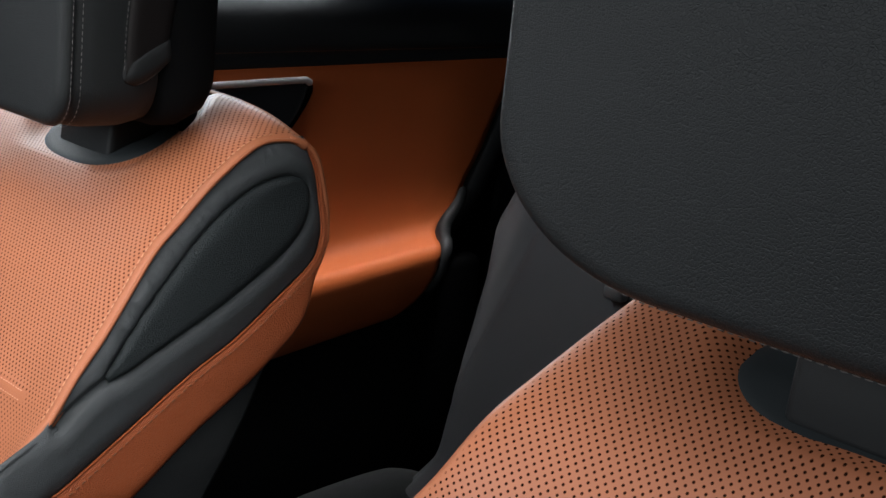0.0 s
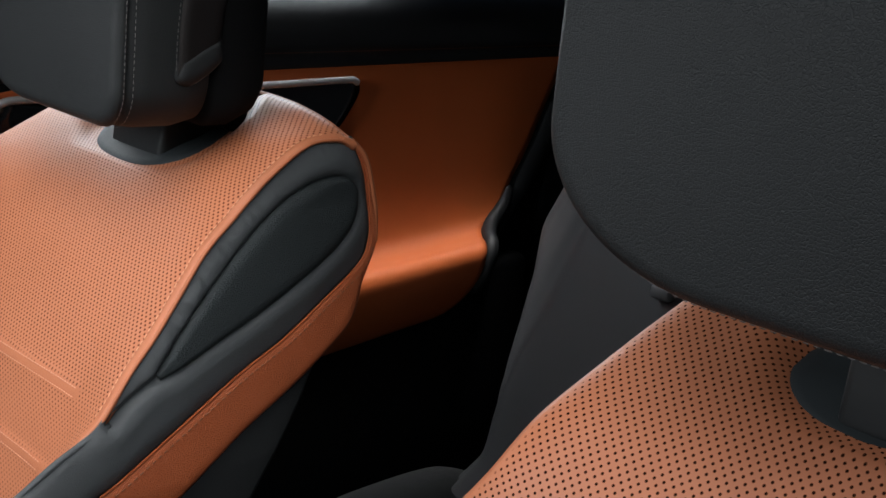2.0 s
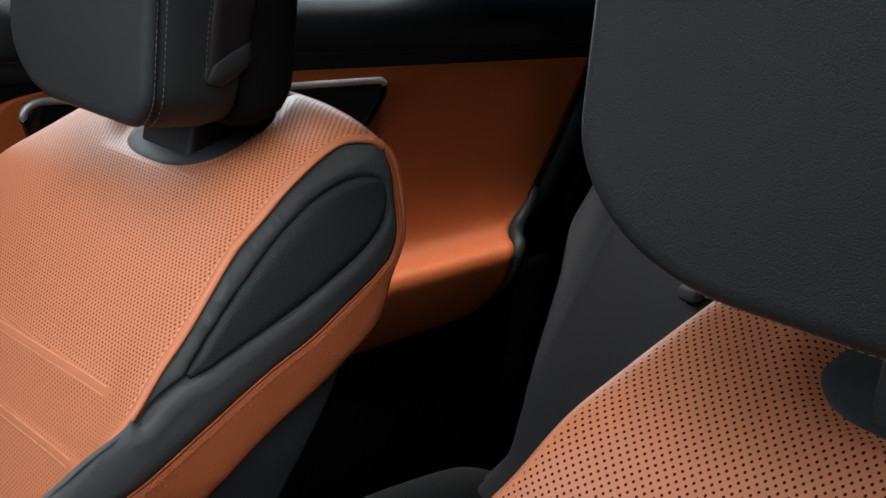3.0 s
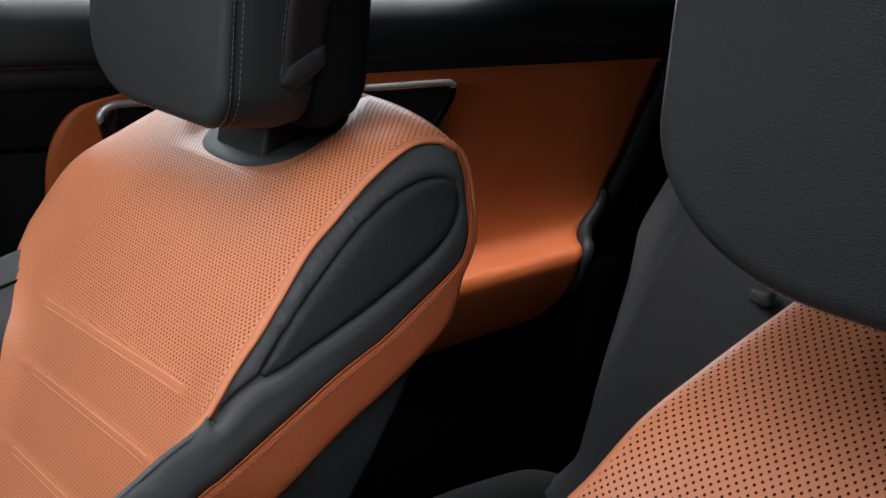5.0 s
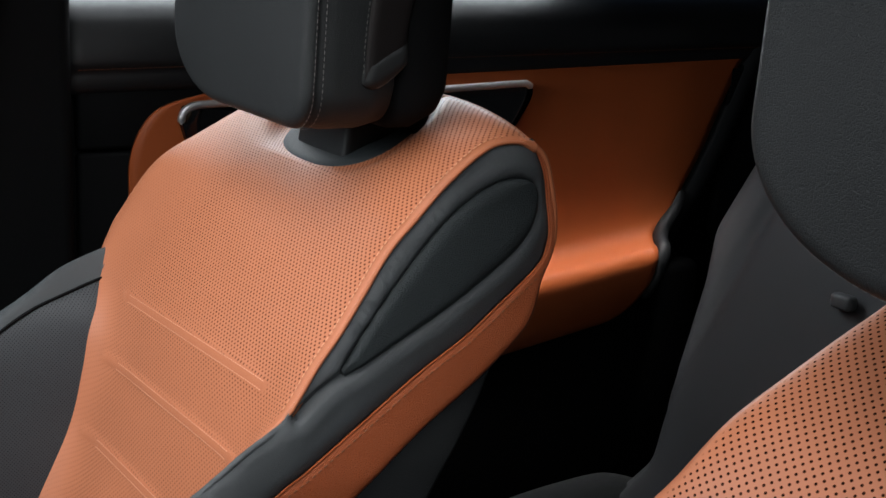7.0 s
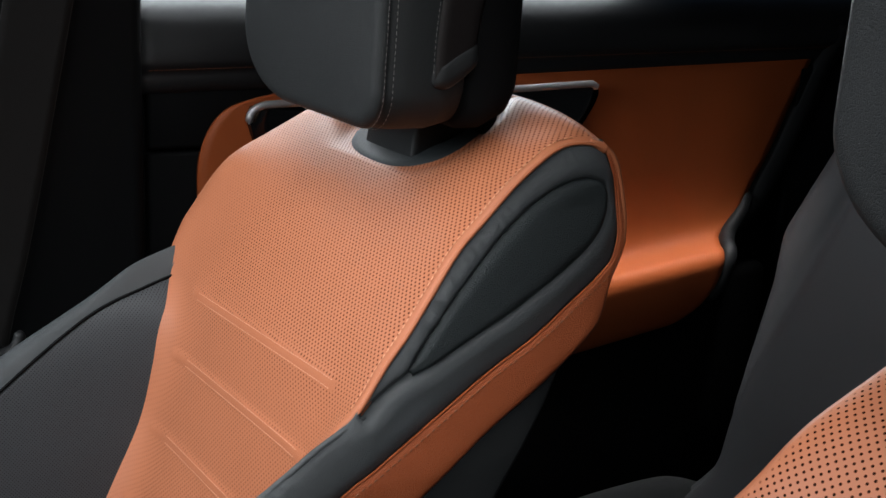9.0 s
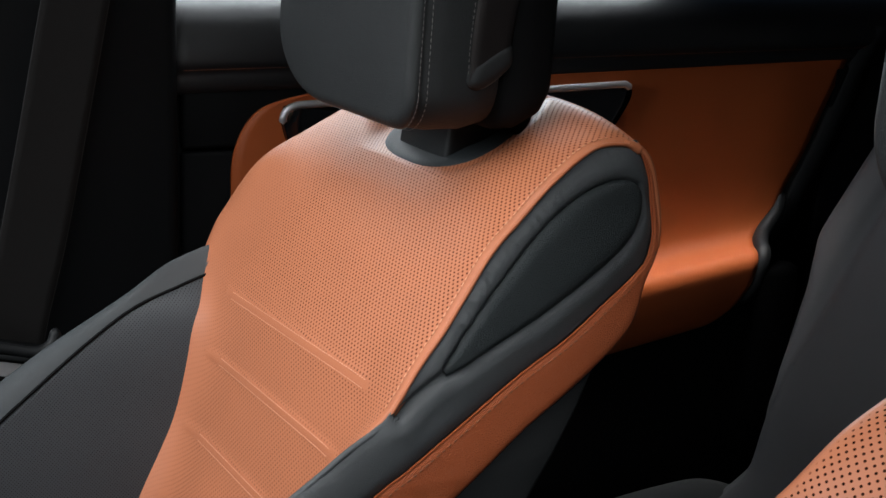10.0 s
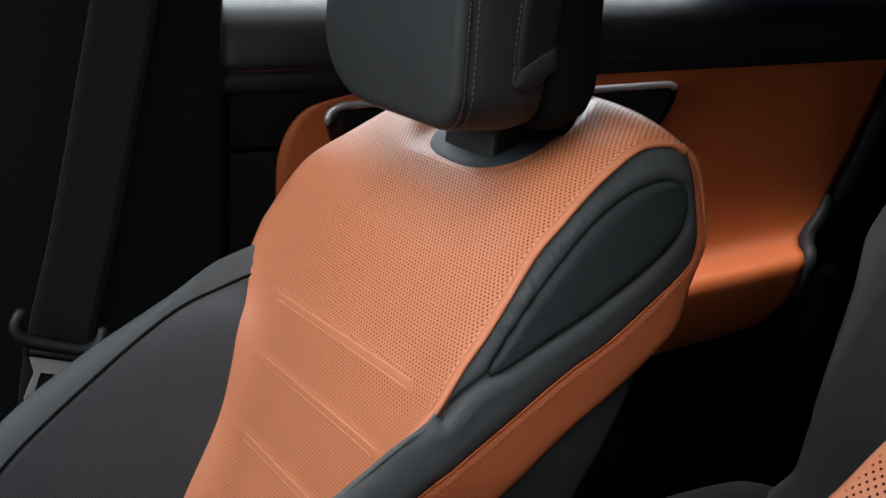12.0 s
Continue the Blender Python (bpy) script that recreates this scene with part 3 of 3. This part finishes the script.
sill = [(1.452, 1.008), (1.432, 1.010), (1.424, 1.016), (1.421, 1.026), (1.421, 1.036), (1.419, 1.040), (1.415, 1.050), (1.420, 1.072), (1.438, 1.100), (1.47, 1.118), (1.54, 1.128)]
part("door_sill", extruded("door_sill", sill, lambda s: .380, lambda s: 1.80, black_sill, tilt=.022), door, "black leather window sill with a seam", thick=-.006)
xs = np.linspace(.395, 1.78, 200)
part("stitching", stitches("stitching", np.stack([xs, np.full(200, 1.4175), 1.0405 + .022 * (xs - 1.25)], 1), brown_thread, .005, .0015, .00042), door, "tan stitched seam of the sill")
part("fore_trim", box("fore_trim", (.397, 1.428, .925), (.60, 1.4475, 1.006), .006, dark_plastic), door, "black trim ahead of the tan panel")
part("fore_trim", box("fore_trim", (.397, 1.430, .50), (.60, 1.4475, .921), .006, dark_plastic), door, "black trim ahead of the tan panel")
# door pull: a glossy black blade with a satin rim
blade_ring = even([(.517, .960), (.521, .972), (.535, .978), (.70, .984), (.90, .991), (1.030, .996), (1.045, .992), (1.048, .980), (1.035, .955), (1.012, .925), (.98, .90), (.75, .895), (.56, .900), (.530, .925), (.517, .960)], 160)[:-1]
rows = []
for k, y in ((1.0, 1.438), (1.0, 1.412), (.985, 1.409), (.9, 1.411), (.5, 1.416), (.02, 1.418)):
    mid = np.array((.78, .945))
    g = mid + (blade_ring - mid) * (k if k < .95 else np.array((1 - (1 - k) * .25, k)))
    rows.append(np.stack([g[:, 0], np.full(len(g), y), g[:, 1]], 1))
v, f = sheet(rows, closed_v=True)
pull = thing("door_pull", "glossy black door pull with satin chrome rim", "door handle")
part("blade", mesh_of("blade", v, f, gloss_black), pull, "glossy black blade")
rim = even([(.517, .956), (.5175, .966), (.5225, .974), (.534, .979), (.550, .9805), (.70, .9855), (.90, .9925), (1.020, .9972), (1.036, .9965), (1.046, .990)], 120)
part("rim", rod("rim", np.stack([rim[:, 0], np.full(120, 1.4095), rim[:, 1] - .001], 1), .0050, chrome, 12), pull, "satin chrome rim")
# dark border between the tan panel and the rear quarter
edge = even([(1.52, 1.08), (1.478, 1.022), (1.445, .95), (1.412, .88), (1.365, .80), (1.325, .752), (1.30, .72), (1.285, .66), (1.27, .55), (1.26, .40)], 90)
rows = []
for k in np.linspace(0, 1, 10):
    w = .075 * k
    rows.append(np.stack([edge[:, 0] + w, 1.440 - .022 * math.sin(math.pi * min(1, k * 1.15)) ** .6 * np.ones(90), edge[:, 1]], 1))
v, f = sheet(rows)
quarter = thing("trim_quarter", "black soft trim between rear door and rear seat", "trim", kind="structure")
part("border", mesh_of("border", v, f, dark_slate), quarter, thick=.004)
part("armrest_end", rod("armrest_end", [(1.375, 1.427, .815), (1.356, 1.415, .786), (1.318, 1.399, .760), (1.292, 1.372, .748), (1.280, 1.353, .742), (1.273, 1.346, .730), (1.268, 1.346, .714), (1.262, 1.349, .694), (1.246, 1.360, .666)], .0125, dark_slate), quarter, "slate plastic end cap of the armrest")
part("quarter_panel", box("quarter_panel", (1.45, 1.42, .3), (2.1, 1.447, 1.02), .01, dark_plastic), quarter, "dark quarter panel")

# ---------------------------------------------------------------- rear bench
bench = thing("rear_seat", "dark grey leather rear bench with leaning backrest", "rear seat")
n, m = 60, 160
prof = even([(1.06, .42), (1.135, .47), (1.175, .56), (1.245, .66), (1.335, .80), (1.43, .94), (1.50, 1.04), (1.55, 1.08), (1.62, 1.08), (1.66, 1.02)], n)
outer = np.interp(prof[:, 1], [.46, .577, .716, .78, .93], [1.235, 1.255, 1.30, 1.335, 1.33])
share = np.linspace(0, 1, m) ** .7
yy = -.35 + (outer[:, None] + .35) * share[None]
roundy = .075 * np.clip(1 - (outer[:, None] - yy) / .07, 0, 1) ** 2.2
crease = .012 * bell(yy - 1.218, .012) - .006 * bell(yy - 1.26, .03)
x = prof[:, 0, None] + roundy + crease
z = np.broadcast_to(prof[:, 1, None], x.shape)
v, f = sheet(np.stack([x, yy, z], -1))
bench_leather = material("grey_rear_leather", (.074, .075, .081), .6, grain=700, bump=.3, spec=.4)
part("backrest", mesh_of("backrest", v, f, bench_leather), bench, thick=.02)
rows = []
for y in np.linspace(-.35, 1.33, 90):
    r = max(0, (y - 1.21) / .12) ** 2 * .08
    sec = even([(1.24, .36), (1.18, .418 - r * .3), (1.05, .434 - r * .5), (.95, .430 - r * .6), (.895 + r, .408 - r * .5), (.888 + r, .37), (.93, .33), (.95, .30)], 40)
    rows.append(np.stack([sec[:, 0], np.full(40, y), sec[:, 1]], 1))
v, f = sheet(rows)
part("cushion", mesh_of("cushion", v, f, black_leather), bench, "black leather rear cushion", thick=.02)
latch = thing("belt_guide", "small pale plastic belt guide on the rear backrest", "belt guide")
part("guide_loop", box("guide_loop", (1.280, .996, .742), (1.300, 1.030, .763), .006, pale_plastic), latch)

# ---------------------------------------------------------------- pillar, belt
pillar = thing("pillar_trim", "black centre pillar trim beside the far seat", "pillar", kind="structure")
part("pillar_cover", box("pillar_cover", (.10, 1.372, .30), (.378, 1.50, 1.405), .018, dark_plastic, segments=4), pillar, "black plastic pillar cover")
fore = thing("door_2", "dark front door lining seen past the pillar", "car door", kind="structure")
part("door_backing", box("door_backing", (-1.0, 1.44, .30), (.095, 1.50, 1.02), .02, dark_plastic), fore)
part("door_sill", extruded("door_sill", sill, lambda s: -1.0, lambda s: .092, black_sill, tilt=.022), fore, thick=-.006)

belt = thing("seat_belt", "black webbing seat belt hanging with its buckle tongue", "seat belt")
run = even([(.318, 1.358, 1.40), (.258, 1.345, 1.11), (.207, 1.335, .87), (.177, 1.325, .757), (.160, 1.32, .66), (.155, 1.325, .50), (.16, 1.34, .32)], 120)
wide = np.array((.033, -.006, -.004))
rows = []
for k in np.linspace(-1, 1, 9):
    rows.append(run + wide * k + np.array((0, .0006 * (1 - k * k), 0)))
v, f = sheet(rows)
part("webbing", mesh_of("webbing", v, f, webbing), belt, "black woven belt webbing", thick=.0013)
for k in (-1, 1):
    part("selvedge", tube("selvedge", run + wide * k + np.array((0, -.0004, 0)), .0007, webbing_edge, 6), belt, "woven edge of the belt")
steel = material("brushed_steel", (.55, .55, .56), .45, metal=.7, grain=1500, bump=.05, vary=.05)
tongue = thing("belt_tongue", "black plastic belt tongue with a steel plate on the webbing", "belt tongue")
grip = [(.137, 1.309, .787), (.129, 1.308, .777), (.1265, 1.307, .766), (.133, 1.306, .756), (.150, 1.305, .748), (.172, 1.305, .741), (.196, 1.305, .735), (.211, 1.306, .739), (.2175, 1.308, .750), (.214, 1.309, .757)]
part("tongue_grip", rod("tongue_grip", grip, .0066, dark_slate, 12), tongue, "moulded plastic grip with upturned ends")
part("tongue_body", box("tongue_body", (-.036, -.0055, -.012), (.036, .0055, .012), .004, dark_plastic, pose(0, 0, 0, 0, 15, 0)), tongue).location = (.169, 1.309, .738)
part("tongue_ridge", box("tongue_ridge", (-.030, -.0015, -.0025), (.030, .0015, .0025), .001, dark_slate, pose(0, 0, 0, 0, 15, 0)), tongue).location = (.168, 1.3025, .733)
rows = []
for y, s in ((1.3065, 0), (1.3065, 1), (1.3090, 1), (1.3090, 0)):
    outer = np.array([(.138, .738), (.190, .724), (.174, .708), (.163, .682), (.158, .675), (.134, .679), (.131, .686), (.143, .714)])
    inner = np.array([(.150, .714), (.165, .710), (.161, .702), (.154, .689), (.152, .687), (.142, .689), (.142, .692), (.147, .707)])
    g = outer if s == 0 else inner
    rows.append(np.stack([g[:, 0], np.full(8, y), g[:, 1]], 1))
v, f = sheet(rows, closed_u=True, closed_v=True)
part("tongue_plate", mesh_of("tongue_plate", v, f, steel, flat=True), tongue, "steel plate with a square eye")

# ---------------------------------------------------------------- cabin shell
def plain(name, lo, hi, mat, label, category, bevel=.01):
    return tagged(new(name, box(name, lo, hi, bevel, mat)), label, category, kind="structure")


plain("floor", (-1.3, -.45, .22), (2.3, 1.5, .298), carpet, "black carpeted car floor", "floor")
# unseen roof and two walls, added to keep light off the rear
plain("ceiling", (.36, -.45, 1.41), (2.3, 1.6, 1.47), headliner, "unseen headliner added to block light over the rear seats", "ceiling")
plain("wall_near", (.62, -.52, .3), (2.1, -.45, 1.408), headliner, "unseen near wall added to block light from the rear cabin", "wall")
plain("wall_rear", (2.05, -.45, .3), (2.12, 1.5, 1.408), headliner, "unseen rear wall added to block light from the cabin", "wall")
plain("wall_front", (-1.32, -.45, .3), (-1.25, 1.5, 1.02), dark_plastic, "dark dashboard end of the cabin", "wall")
console = thing("centre_console", "black centre console between the front seats", "console")
part("console_body", box("console_body", (-.9, .545, .30), (.40, .665, .60), .03, dark_plastic, segments=4), console)
